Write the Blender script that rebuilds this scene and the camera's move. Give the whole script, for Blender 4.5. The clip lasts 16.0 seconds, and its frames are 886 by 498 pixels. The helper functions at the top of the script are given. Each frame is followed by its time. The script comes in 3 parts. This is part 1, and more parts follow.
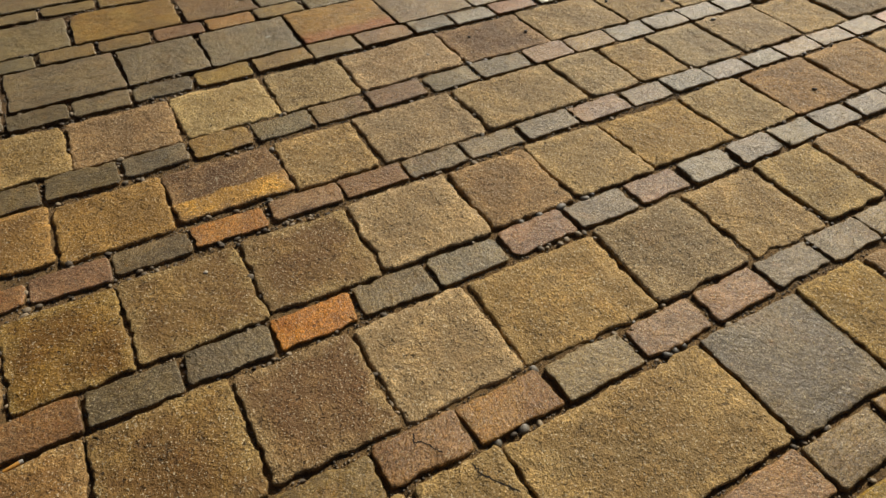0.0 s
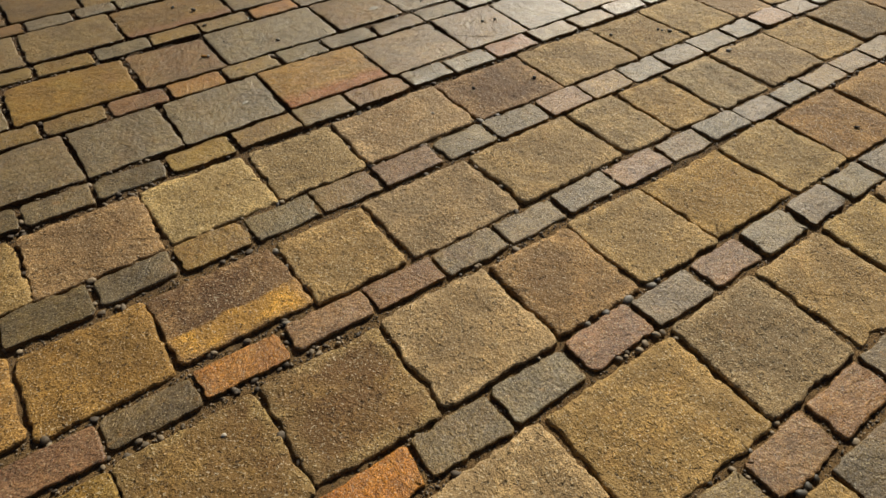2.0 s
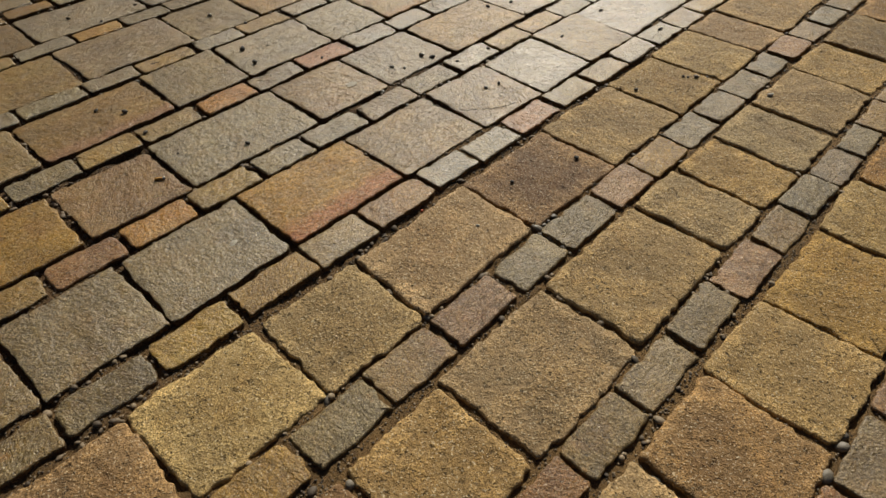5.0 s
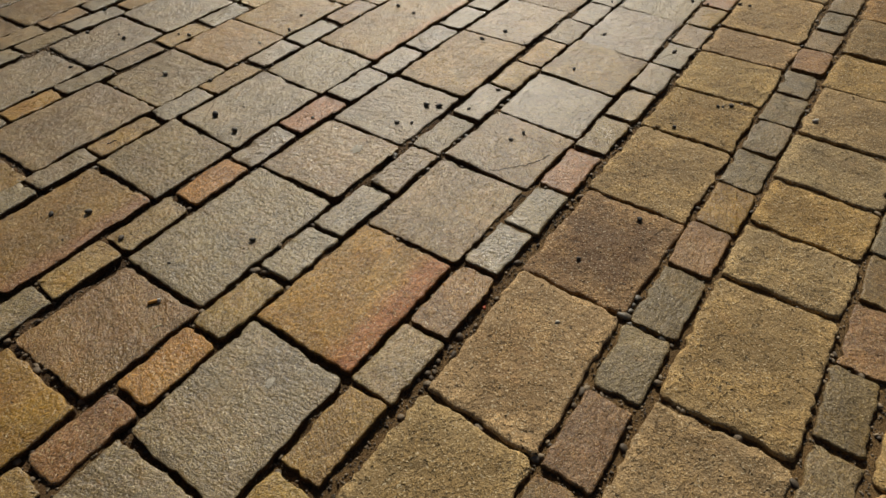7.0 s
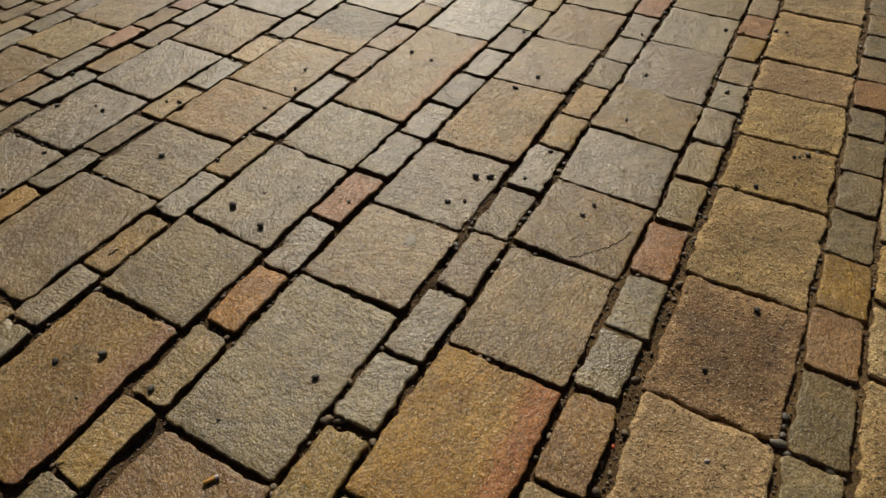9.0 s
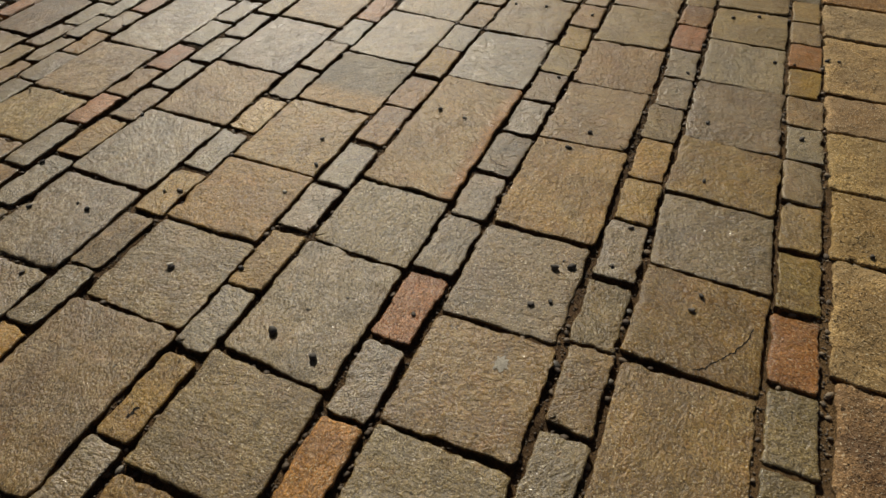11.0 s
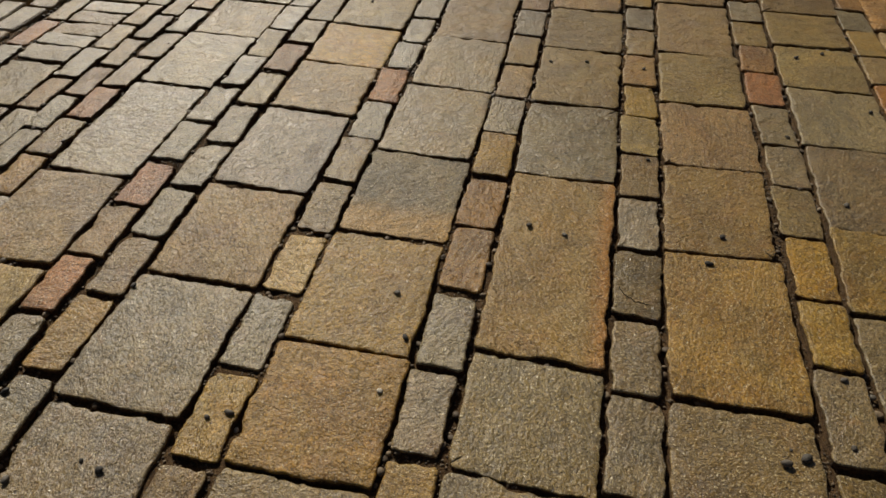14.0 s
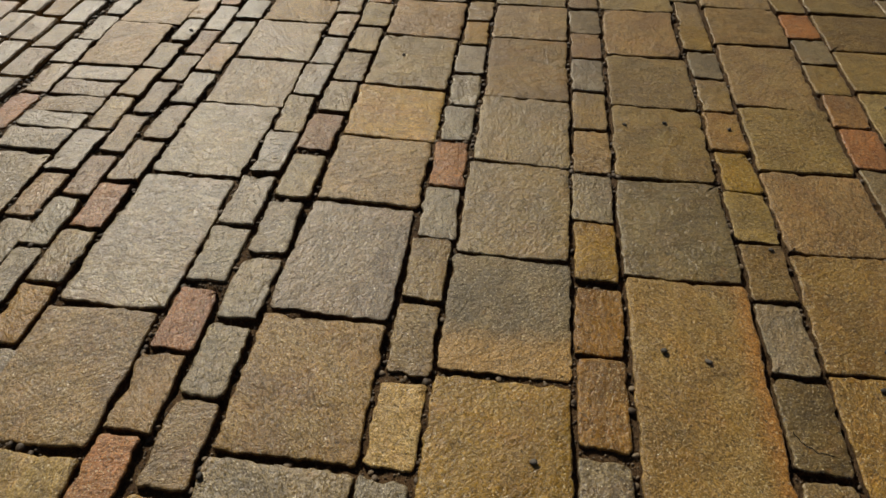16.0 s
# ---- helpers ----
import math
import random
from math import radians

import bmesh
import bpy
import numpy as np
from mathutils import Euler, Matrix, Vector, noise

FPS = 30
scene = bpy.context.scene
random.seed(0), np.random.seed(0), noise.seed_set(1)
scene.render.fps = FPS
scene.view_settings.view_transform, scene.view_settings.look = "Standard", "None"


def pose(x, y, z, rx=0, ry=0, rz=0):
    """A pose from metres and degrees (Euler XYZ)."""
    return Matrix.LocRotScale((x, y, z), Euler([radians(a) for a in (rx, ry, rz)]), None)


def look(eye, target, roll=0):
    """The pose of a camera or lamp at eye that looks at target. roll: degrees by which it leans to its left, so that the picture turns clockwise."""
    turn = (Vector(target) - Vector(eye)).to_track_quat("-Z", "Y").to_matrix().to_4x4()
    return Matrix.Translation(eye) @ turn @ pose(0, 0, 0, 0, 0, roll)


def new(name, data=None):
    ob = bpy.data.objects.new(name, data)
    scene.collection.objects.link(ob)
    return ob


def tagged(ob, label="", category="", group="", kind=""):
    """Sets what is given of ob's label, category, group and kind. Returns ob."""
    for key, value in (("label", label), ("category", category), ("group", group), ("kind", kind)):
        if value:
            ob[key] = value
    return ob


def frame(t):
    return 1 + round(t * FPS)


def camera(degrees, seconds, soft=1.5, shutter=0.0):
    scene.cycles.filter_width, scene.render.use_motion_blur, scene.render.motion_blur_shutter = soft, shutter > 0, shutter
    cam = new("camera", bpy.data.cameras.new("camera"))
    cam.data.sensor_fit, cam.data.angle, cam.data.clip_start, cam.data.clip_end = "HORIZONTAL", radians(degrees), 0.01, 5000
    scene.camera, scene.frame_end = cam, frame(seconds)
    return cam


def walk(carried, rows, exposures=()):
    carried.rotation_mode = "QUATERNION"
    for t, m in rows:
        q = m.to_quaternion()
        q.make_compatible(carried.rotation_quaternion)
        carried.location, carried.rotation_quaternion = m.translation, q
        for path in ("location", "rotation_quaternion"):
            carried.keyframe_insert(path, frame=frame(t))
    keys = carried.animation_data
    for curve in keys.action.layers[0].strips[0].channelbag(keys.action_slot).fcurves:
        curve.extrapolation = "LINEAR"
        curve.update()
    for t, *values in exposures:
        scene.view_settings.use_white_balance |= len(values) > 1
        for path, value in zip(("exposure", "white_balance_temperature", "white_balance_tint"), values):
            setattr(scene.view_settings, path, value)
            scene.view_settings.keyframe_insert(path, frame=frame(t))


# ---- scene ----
cam = camera(68.4, 16.0)
METRES, EYE, TILT, LEAN, TURN = 3.53, 1.05, 0.0, 0.0, -29.4
ROWS = [
    (0.0, 0.0, 0.0, 0.0, 0.68, -44.35, -0.7),
    (0.5, -0.0134, 0.0256, -0.0001, -0.74, -44.37, -0.55),
    (1.0, -0.028, 0.0515, -0.0006, -2.61, -44.31, -0.55),
    (1.5, -0.0421, 0.0742, -0.0004, -4.01, -44.22, -0.53),
    (2.0, -0.0583, 0.1, -0.0011, -5.8, -44.2, -0.51),
    (2.5, -0.0738, 0.1239, -0.0021, -7.78, -44.17, -0.44),
    (3.0, -0.0886, 0.1499, -0.0036, -9.58, -44.13, -0.34),
    (3.5, -0.0996, 0.1759, -0.0049, -11.02, -44.09, -0.25),
    (4.0, -0.11, 0.2051, -0.0061, -12.86, -44.0, -0.13),
    (6.5, -0.1671, 0.3483, -0.011, -23.69, -44.08, 0.04),
    (7.0, -0.1749, 0.3797, -0.0124, -25.64, -44.18, 0.18),
    (7.5, -0.1811, 0.4098, -0.0133, -26.95, -44.2, 0.23),
    (8.0, -0.1873, 0.4398, -0.0131, -28.57, -44.33, 0.21),
    (8.5, -0.193, 0.4676, -0.0118, -29.99, -44.42, 0.24),
    (9.0, -0.2002, 0.5005, -0.0095, -31.74, -44.44, 0.23),
    (11.5, -0.2067, 0.6553, -0.0153, -39.18, -44.26, 0.33),
    (12.0, -0.2068, 0.6886, -0.0166, -41.1, -44.27, 0.21),
    (12.5, -0.2073, 0.7208, -0.017, -43.15, -44.35, 0.14),
    (13.0, -0.2062, 0.7557, -0.0181, -45.29, -44.41, 0.14),
    (13.5, -0.2027, 0.7877, -0.0199, -46.91, -44.54, 0.2),
    (14.0, -0.1966, 0.8221, -0.0204, -48.42, -44.65, 0.15),
    (14.5, -0.1908, 0.8527, -0.0205, -49.71, -44.7, 0.11),
    (15.0, -0.1839, 0.885, -0.0195, -50.95, -44.83, 0.03),
    (15.5, -0.1771, 0.9164, -0.0179, -52.07, -44.95, -0.06),
    (16.0, -0.1704, 0.9527, -0.0168, -53.26, -44.99, -0.17),
]
walk(cam, [(t, pose(0, 0, EYE, TILT, LEAN, TURN) @ pose(METRES * x, METRES * y, METRES * z, 90 + pitch, roll, yaw)) for t, x, y, z, yaw, pitch, roll in ROWS], exposures=[(0.0, -0.06), (4.0, -0.16), (8.0, -0.39), (12.0, -0.48), (16.0, -0.43)])
# ---- light: low sun ahead of the camera, clear sky ----
SUN_YAW, SUN_UP = -57.0, 35.0
world = bpy.data.worlds.new("sky")
scene.world = world
world.use_nodes = True
wn = world.node_tree.nodes
sky = wn.new("ShaderNodeTexSky")
sky.sky_type, sky.sun_disc = "NISHITA", False
sky.sun_elevation, sky.sun_rotation = radians(SUN_UP), radians(-SUN_YAW)
sky.air_density, sky.dust_density = 0.7, 2.5
world.node_tree.links.new(sky.outputs["Color"], wn["Background"].inputs["Color"])
wn["Background"].inputs["Strength"].default_value = 0.030
sun = new("sun", bpy.data.lights.new("sun", "SUN"))
sun.data.energy, sun.data.angle, sun.data.color = 4.8, radians(0.6), (1.0, 0.94, 0.815)
away = Vector((-math.sin(radians(SUN_YAW)) * math.cos(radians(SUN_UP)), math.cos(radians(SUN_YAW)) * math.cos(radians(SUN_UP)), math.sin(radians(SUN_UP))))
sun.matrix_world = look(away * 20, (0, 0, 0))


# ---- materials ----
class Graph:
    """Short hand for a node material."""

    def __init__(self, name):
        self.mat = bpy.data.materials.new(name)
        self.mat.use_nodes = True
        self.tree = self.mat.node_tree
        self.bsdf = self.tree.nodes["Principled BSDF"]

    def node(self, kind, ins=None, **props):
        n = self.tree.nodes.new(kind)
        for k, v in props.items():
            setattr(n, k, v)
        for k, v in (ins or {}).items():
            self.put(n, k, v)
        return n

    def put(self, n, key, v):
        if isinstance(v, bpy.types.NodeSocket):
            self.tree.links.new(v, n.inputs[key])
        else:
            n.inputs[key].default_value = v

    def math(self, op, a, b=0.0, c=0.0):
        return self.node("ShaderNodeMath", {0: a, 1: b, 2: c}, operation=op).outputs[0]

    def noise(self, vec, scale, detail=3.0, rough=0.55, warp=0.0):
        return self.node("ShaderNodeTexNoise", {"Vector": vec, "Scale": scale, "Detail": detail, "Roughness": rough, "Distortion": warp}).outputs["Fac"]

    def ramp(self, fac, lo, hi, a=0.0, b=1.0):
        return self.node("ShaderNodeMapRange", {"Value": fac, "From Min": lo, "From Max": hi, "To Min": a, "To Max": b}, interpolation_type="SMOOTHSTEP").outputs[0]

    def mix(self, fac, a, b, how="MIX"):
        n = self.node("ShaderNodeMix", data_type="RGBA", blend_type=how)
        for i, v in ((0, fac), (6, a), (7, b)):
            self.put(n, i, (*v, 1) if isinstance(v, tuple) else v)
        return n.outputs[2]

    def place(self):
        """Object coordinates, shifted by each object's own random number, and turned about z by it."""
        co = self.node("ShaderNodeTexCoord")
        rnd = self.node("ShaderNodeObjectInfo").outputs["Random"]
        turn = self.node("ShaderNodeVectorRotate", {"Vector": co.outputs["Object"], "Angle": self.math("MULTIPLY", rnd, 19.0)}, rotation_type="Z_AXIS")
        shift = self.node("ShaderNodeCombineXYZ", {0: self.math("MULTIPLY", rnd, 61.0), 1: self.math("MULTIPLY", rnd, 37.0), 2: self.math("MULTIPLY", rnd, 23.0)})
        return self.node("ShaderNodeVectorMath", {0: turn.outputs[0], 1: shift.outputs[0]}, operation="ADD").outputs[0], rnd, co

    def bump(self, height, dist, normal=None):
        ins = {"Height": height, "Strength": 1.0, "Distance": dist}
        if normal is not None:
            ins["Normal"] = normal
        return self.node("ShaderNodeBump", ins).outputs[0]


def shade(c, k):
    return tuple(min(0.9, v * k) for v in c)


def stone_material(name, base, stain, coarse, band=None, matte=False, sheen=0.5):
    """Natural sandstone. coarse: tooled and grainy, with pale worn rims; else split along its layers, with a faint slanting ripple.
    matte: worn dull. sheen: how much mica it holds. band: (colour, axis, start, end) of a second bed of colour along one side."""
    g = Graph(name)
    p, rnd, co = g.place()
    big = g.noise(p, 7.0, 3.0, 0.6, 0.5)
    mid = g.noise(p, 32.0, 4.0, 0.65, 0.3)
    tuft = g.noise(p, 120.0, 3.0, 0.7)
    grain = g.noise(p, 270.0 if coarse else 330.0, 2.0, 0.75)
    speck = g.noise(p, 240.0 if coarse else 270.0, 1.0, 0.5)
    col = g.mix(g.ramp(big, 0.40, 0.60), base, shade(stain, 0.85))
    # beds of ochre, rose and grey that run through the stone
    shift = g.node("ShaderNodeVectorMath", {0: p, 1: (7.7, 3.1, 5.9)}, operation="ADD").outputs[0]
    tint = g.node("ShaderNodeValToRGB", {"Fac": g.noise(shift, 13.0, 4.0, 0.65, 0.8)})
    tint.color_ramp.elements[0].position, tint.color_ramp.elements[0].color = 0.30, (1.10, 0.90, 0.74, 1)
    tint.color_ramp.elements[1].position, tint.color_ramp.elements[1].color = 0.70, (0.90, 0.98, 1.04, 1)
    for at, c in ((0.44, (1.08, 1.0, 0.72, 1)), (0.56, (1.0, 1.0, 1.0, 1))):
        tint.color_ramp.elements.new(at).color = c
    col = g.mix(0.4 if coarse else 0.75, col, g.mix(1.0, col, tint.outputs[0], "MULTIPLY"))
    if band:
        bed_tint, axis, start, end = band
        gen = g.node("ShaderNodeSeparateXYZ", {0: co.outputs["Generated"]}).outputs[axis]
        edge = g.math("ADD", gen, g.math("MULTIPLY", g.math("SUBTRACT", g.noise(p, 12.0), 0.5), 0.2))
        col = g.mix(g.ramp(edge, start, end), bed_tint, col)
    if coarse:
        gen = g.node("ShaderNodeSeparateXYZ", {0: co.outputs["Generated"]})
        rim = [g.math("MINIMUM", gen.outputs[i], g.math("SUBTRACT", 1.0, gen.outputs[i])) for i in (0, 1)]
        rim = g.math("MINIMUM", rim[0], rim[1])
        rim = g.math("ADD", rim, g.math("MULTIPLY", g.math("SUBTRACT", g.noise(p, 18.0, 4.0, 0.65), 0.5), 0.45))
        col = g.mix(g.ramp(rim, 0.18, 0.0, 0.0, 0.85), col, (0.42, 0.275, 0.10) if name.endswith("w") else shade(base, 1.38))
        col = g.mix(g.ramp(g.noise(p, 45.0, 4.0, 0.7), 0.50, 0.70, 0.0, 0.4), col, shade(stain, 0.6))
        # smooth trodden patches, and hollows where grains broke out, their shade painted in
        worn = g.ramp(g.noise(p, 11.0, 5.0, 0.68, 0.6), 0.44, 0.58)
        col = g.mix(g.math("MULTIPLY", worn, 0.55), col, shade(stain, 0.72))
        hollow = g.ramp(g.noise(p, 75.0, 3.0, 0.6), 0.60, 0.69)
        col = g.mix(g.math("MULTIPLY", hollow, 0.55), col, shade(stain, 0.40))
        streak = tuft
    else:
        ripple = g.node("ShaderNodeMapping", {"Vector": p, "Scale": (32.0, 58.0, 40.0)}).outputs[0]
        streak = g.noise(ripple, 1.0, 4.0, 0.65, 0.8)
        col = g.mix(g.ramp(streak, 0.47, 0.74, 0.0, 0.36), col, shade(stain, 0.62))
        col = g.mix(g.ramp(g.noise(p, 60.0, 3.0, 0.7), 0.55, 0.72, 0.0, 0.3), col, shade(base, 1.25))
        # thin layers split off in steps
        sheet = g.noise(g.node("ShaderNodeMapping", {"Vector": p, "Scale": (11.0, 26.0, 15.0)}).outputs[0], 1.0, 6.0, 0.68, 0.5)
        flake = g.math("ADD", g.math("ADD", g.ramp(sheet, 0.415, 0.430), g.ramp(sheet, 0.50, 0.512)), g.ramp(sheet, 0.585, 0.60))
        col = g.mix(g.ramp(flake, 0.0, 3.0, 0.0, 0.22), col, shade(base, 1.22))
        # blotches of rust and ochre
        rust = g.node("ShaderNodeVectorMath", {0: p, 1: (2.3, 8.1, 1.7)}, operation="ADD").outputs[0]
        col = g.mix(g.ramp(g.noise(rust, 26.0, 5.0, 0.7), 0.58, 0.72, 0.0, 0.45), col, (0.40, 0.205, 0.05))
        col = g.mix(g.ramp(g.noise(rust, 70.0, 5.0, 0.72, 0.6), 0.61, 0.68, 0.0, 0.6), col, shade(stain, 0.42))
    col = g.mix(g.ramp(mid, 0.5, 0.75, 0.0, 0.4), col, shade(stain, 0.65))
    tone = g.math("FRACT", g.math("MULTIPLY", rnd, 7.3))
    col = g.node("ShaderNodeHueSaturation", {"Color": col, "Hue": g.math("MULTIPLY_ADD", rnd, 0.012, 0.494), "Saturation": g.math("MULTIPLY_ADD", tone, 0.16, 0.94), "Value": g.math("MULTIPLY_ADD", g.math("FRACT", g.math("MULTIPLY", rnd, 13.7)), 0.15, 0.925)}).outputs[0]
    even = col
    col = g.mix(g.ramp(grain, 0.36, 0.66), g.mix(1.0, col, (0.66, 0.64, 0.60) if coarse else (0.62, 0.60, 0.56), "MULTIPLY"), g.mix(1.0, col, (1.25, 1.24, 1.21) if coarse else (1.30, 1.29, 1.26), "MULTIPLY"))
    col = g.mix(g.ramp(tuft, 0.36, 0.64), g.mix(1.0, col, (0.78, 0.76, 0.73), "MULTIPLY"), g.mix(1.0, col, (1.18, 1.18, 1.16), "MULTIPLY"))
    if coarse:
        col = g.mix(g.math("MULTIPLY", worn, 0.6), col, even)
    # pale grains; their colour also paints in the sparkle
    col = g.mix(g.ramp(speck, 0.625, 0.69, 0.0, 0.40 if coarse else 0.4 if matte else 0.55), col, (0.88, 0.77, 0.52) if coarse else (0.82, 0.67, 0.38))
    glint = g.ramp(speck, 0.645, 0.68)
    # pits, darkened in colour as if shaded inside
    pit = g.ramp(g.noise(p, 150.0, 2.0, 0.6), 0.645, 0.70)
    col = g.mix(g.math("MULTIPLY", pit, 0.75), col, shade(stain, 0.22))
    g.put(g.bsdf, "Base Color", col)
    g.put(g.bsdf, "Roughness", g.ramp(grain, 0.25, 0.8, 0.62, 0.84) if coarse else g.ramp(mid, 0.3, 0.75, 0.44, 0.60) if matte else g.math("ADD", g.ramp(mid, 0.3, 0.75, 0.37, 0.51), g.math("MULTIPLY_ADD", g.math("FRACT", g.math("MULTIPLY", rnd, 29.3)), 0.14, -0.07)))
    rough = g.bsdf.inputs["Roughness"].links[0].from_socket
    g.put(g.bsdf, "Roughness", g.math("MULTIPLY_ADD", glint, -0.16 if coarse else -0.22, rough))
    g.put(g.bsdf, "Specular IOR Level", 0.38 if coarse else 0.52 if matte else sheen)
    if not coarse:  # sheen lobe that brightens the stone at grazing views
        g.put(g.bsdf, "Sheen Weight", 0.05 if matte else 0.16)
        g.put(g.bsdf, "Sheen Roughness", 0.35)
        g.put(g.bsdf, "Sheen Tint", (1.0, 0.93, 0.80, 1.0))
    if coarse:
        n = g.bump(g.noise(p, 26.0, 5.0, 0.7), 0.012)
        n = g.bump(hollow, -0.0035, n)
        n = g.bump(g.math("MULTIPLY", tuft, g.math("MULTIPLY_ADD", worn, -0.6, 1.0)), 0.0042, n)
        n = g.bump(g.math("SUBTRACT", grain, g.math("MULTIPLY", pit, 0.8)), 0.0024, n)
    else:
        n = g.bump(g.noise(p, 15.0, 4.0, 0.6), 0.006)
        n = g.bump(streak, 0.0028, n)
        n = g.bump(flake, 0.0013, n)
        n = g.bump(tuft, 0.0014, n)
        n = g.bump(g.math("SUBTRACT", grain, g.math("MULTIPLY", pit, 0.9)), 0.0015, n)
    g.put(g.bsdf, "Normal", n)
    return g.mat


TONES = {
    "t": ((0.389, 0.255, 0.0993), (0.303, 0.193, 0.0707)),
    "y": ((0.365, 0.230, 0.0780), (0.308, 0.190, 0.064)),
    "p": ((0.46, 0.302, 0.110), (0.40, 0.256, 0.090)),
    "b": ((0.328, 0.187, 0.063), (0.242, 0.133, 0.0439)),
    "k": ((0.247, 0.166, 0.063), (0.192, 0.125, 0.0458)),
    "h": ((0.234, 0.166, 0.0735), (0.182, 0.127, 0.0544)),
    "d": ((0.207, 0.129, 0.0478), (0.162, 0.0975, 0.0363)),
    "g": ((0.237, 0.177, 0.0926), (0.187, 0.138, 0.0707)),
    "G": ((0.182, 0.134, 0.0697), (0.141, 0.103, 0.0544)),
    "l": ((0.288, 0.192, 0.0745), (0.232, 0.148, 0.0554)),
    "o": ((0.345, 0.208, 0.0600), (0.28, 0.162, 0.0478)),
    "q": ((0.50, 0.205, 0.042), (0.44, 0.165, 0.036)),
    "n": ((0.270, 0.160, 0.052), (0.22, 0.125, 0.040)),
    "w": ((0.32, 0.185, 0.056), (0.24, 0.122, 0.034)),
    "u": ((0.335, 0.23, 0.096), (0.26, 0.175, 0.07)),
    "a": ((0.335, 0.214, 0.086), (0.28, 0.174, 0.068)),
    # paler grey, with grazing sheen painted in
    "i": ((0.285, 0.202, 0.090), (0.225, 0.157, 0.067)),
    "z": ((0.47, 0.28, 0.058), (0.41, 0.235, 0.047)),
    "c": ((0.42, 0.220, 0.062), (0.36, 0.178, 0.050)),
    "s": ((0.29, 0.155, 0.058), (0.22, 0.112, 0.044)),
    "e": ((0.384, 0.175, 0.0592), (0.303, 0.135, 0.0478)),
    "r": ((0.300, 0.165, 0.068), (0.228, 0.120, 0.050)),
    "m": ((0.315, 0.185, 0.080), (0.222, 0.122, 0.055)),
}
STONE = {}
for tone, (a, b) in TONES.items():
    if tone in "typkbul":
        a, b = [(c[0] * 1.24, c[1] * 1.26, c[2] * 1.37) for c in (a, b)]
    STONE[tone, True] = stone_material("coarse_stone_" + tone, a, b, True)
    STONE[tone, False] = stone_material("split_stone_" + tone, *[(c[0] * (1.03 if tone in "hgGlkaui" else 1.04), c[1] * (0.97 if tone in "hgGlkaui" else 1.01 if tone in "yopz" else 0.96), c[2] * (0.67 if tone in "hgGi" else 0.61 if tone in "klau" else 0.58)) for c in TONES[tone]], False, sheen=1.0 if tone in "hgi" else 0.74 if tone in "Glku" else 0.6)
    STONE[tone, "matte"] = stone_material("dull_stone_" + tone, *[(c[0] * 1.12, c[1] * 1.09, c[2] * 0.98) for c in TONES[tone]], False, matte=True)
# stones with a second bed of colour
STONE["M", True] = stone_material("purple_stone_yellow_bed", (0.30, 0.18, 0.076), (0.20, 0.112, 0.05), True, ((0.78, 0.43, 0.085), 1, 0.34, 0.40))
STONE["Y", False] = stone_material("grey_stone_orange_bed", *TONES["g"], False, ((0.46, 0.25, 0.055), 0, 0.16, 0.42))
STONE["R", False] = stone_material("ochre_stone_red_bed", (0.44, 0.255, 0.075), (0.39, 0.215, 0.062), False, ((0.42, 0.160, 0.062), 1, 0.12, 0.36))
STONE["O", False] = stone_material("ochre_stone_orange_bed", (0.36, 0.226, 0.072), (0.315, 0.190, 0.060), False, ((0.45, 0.20, 0.045), 1, 0.02, 0.24))
STONE["B", False] = stone_material("ochre_stone_rose_bed", (0.29, 0.175, 0.055), (0.24, 0.14, 0.045), False, ((0.28, 0.13, 0.062), 1, 0.05, 0.28))


def soil_material():
    """Dark loam, sandier towards the coarse slabs in the south."""
    g = Graph("joint_soil")
    co = g.node("ShaderNodeNewGeometry").outputs["Position"]
    north = g.ramp(g.math("ADD", g.node("ShaderNodeSeparateXYZ", {0: co}).outputs[1], g.noise(co, 2.0)), 1.7, 3.1)
    col = g.mix(north, (0.30, 0.175, 0.060), (0.135, 0.068, 0.021))
    col = g.mix(g.ramp(g.noise(co, 9.0, 4.0), 0.45, 0.75, 0.0, 0.45), col, (0.038, 0.021, 0.009))
    col = g.mix(g.ramp(g.noise(co, 170.0, 3.0, 0.75), 0.50, 0.62, 0.0, 0.7), col, (0.25, 0.155, 0.06))
    col = g.mix(g.ramp(g.noise(co, 210.0, 3.0, 0.75), 0.54, 0.66, 0.0, 0.75), col, (0.022, 0.015, 0.008))
    g.put(g.bsdf, "Base Color", col)
    g.put(g.bsdf, "Roughness", 0.95)
    g.put(g.bsdf, "Normal", g.bump(g.noise(co, 260.0, 4.0, 0.8), 0.010, g.bump(g.noise(co, 60.0, 3.0), 0.012)))
    return g.mat


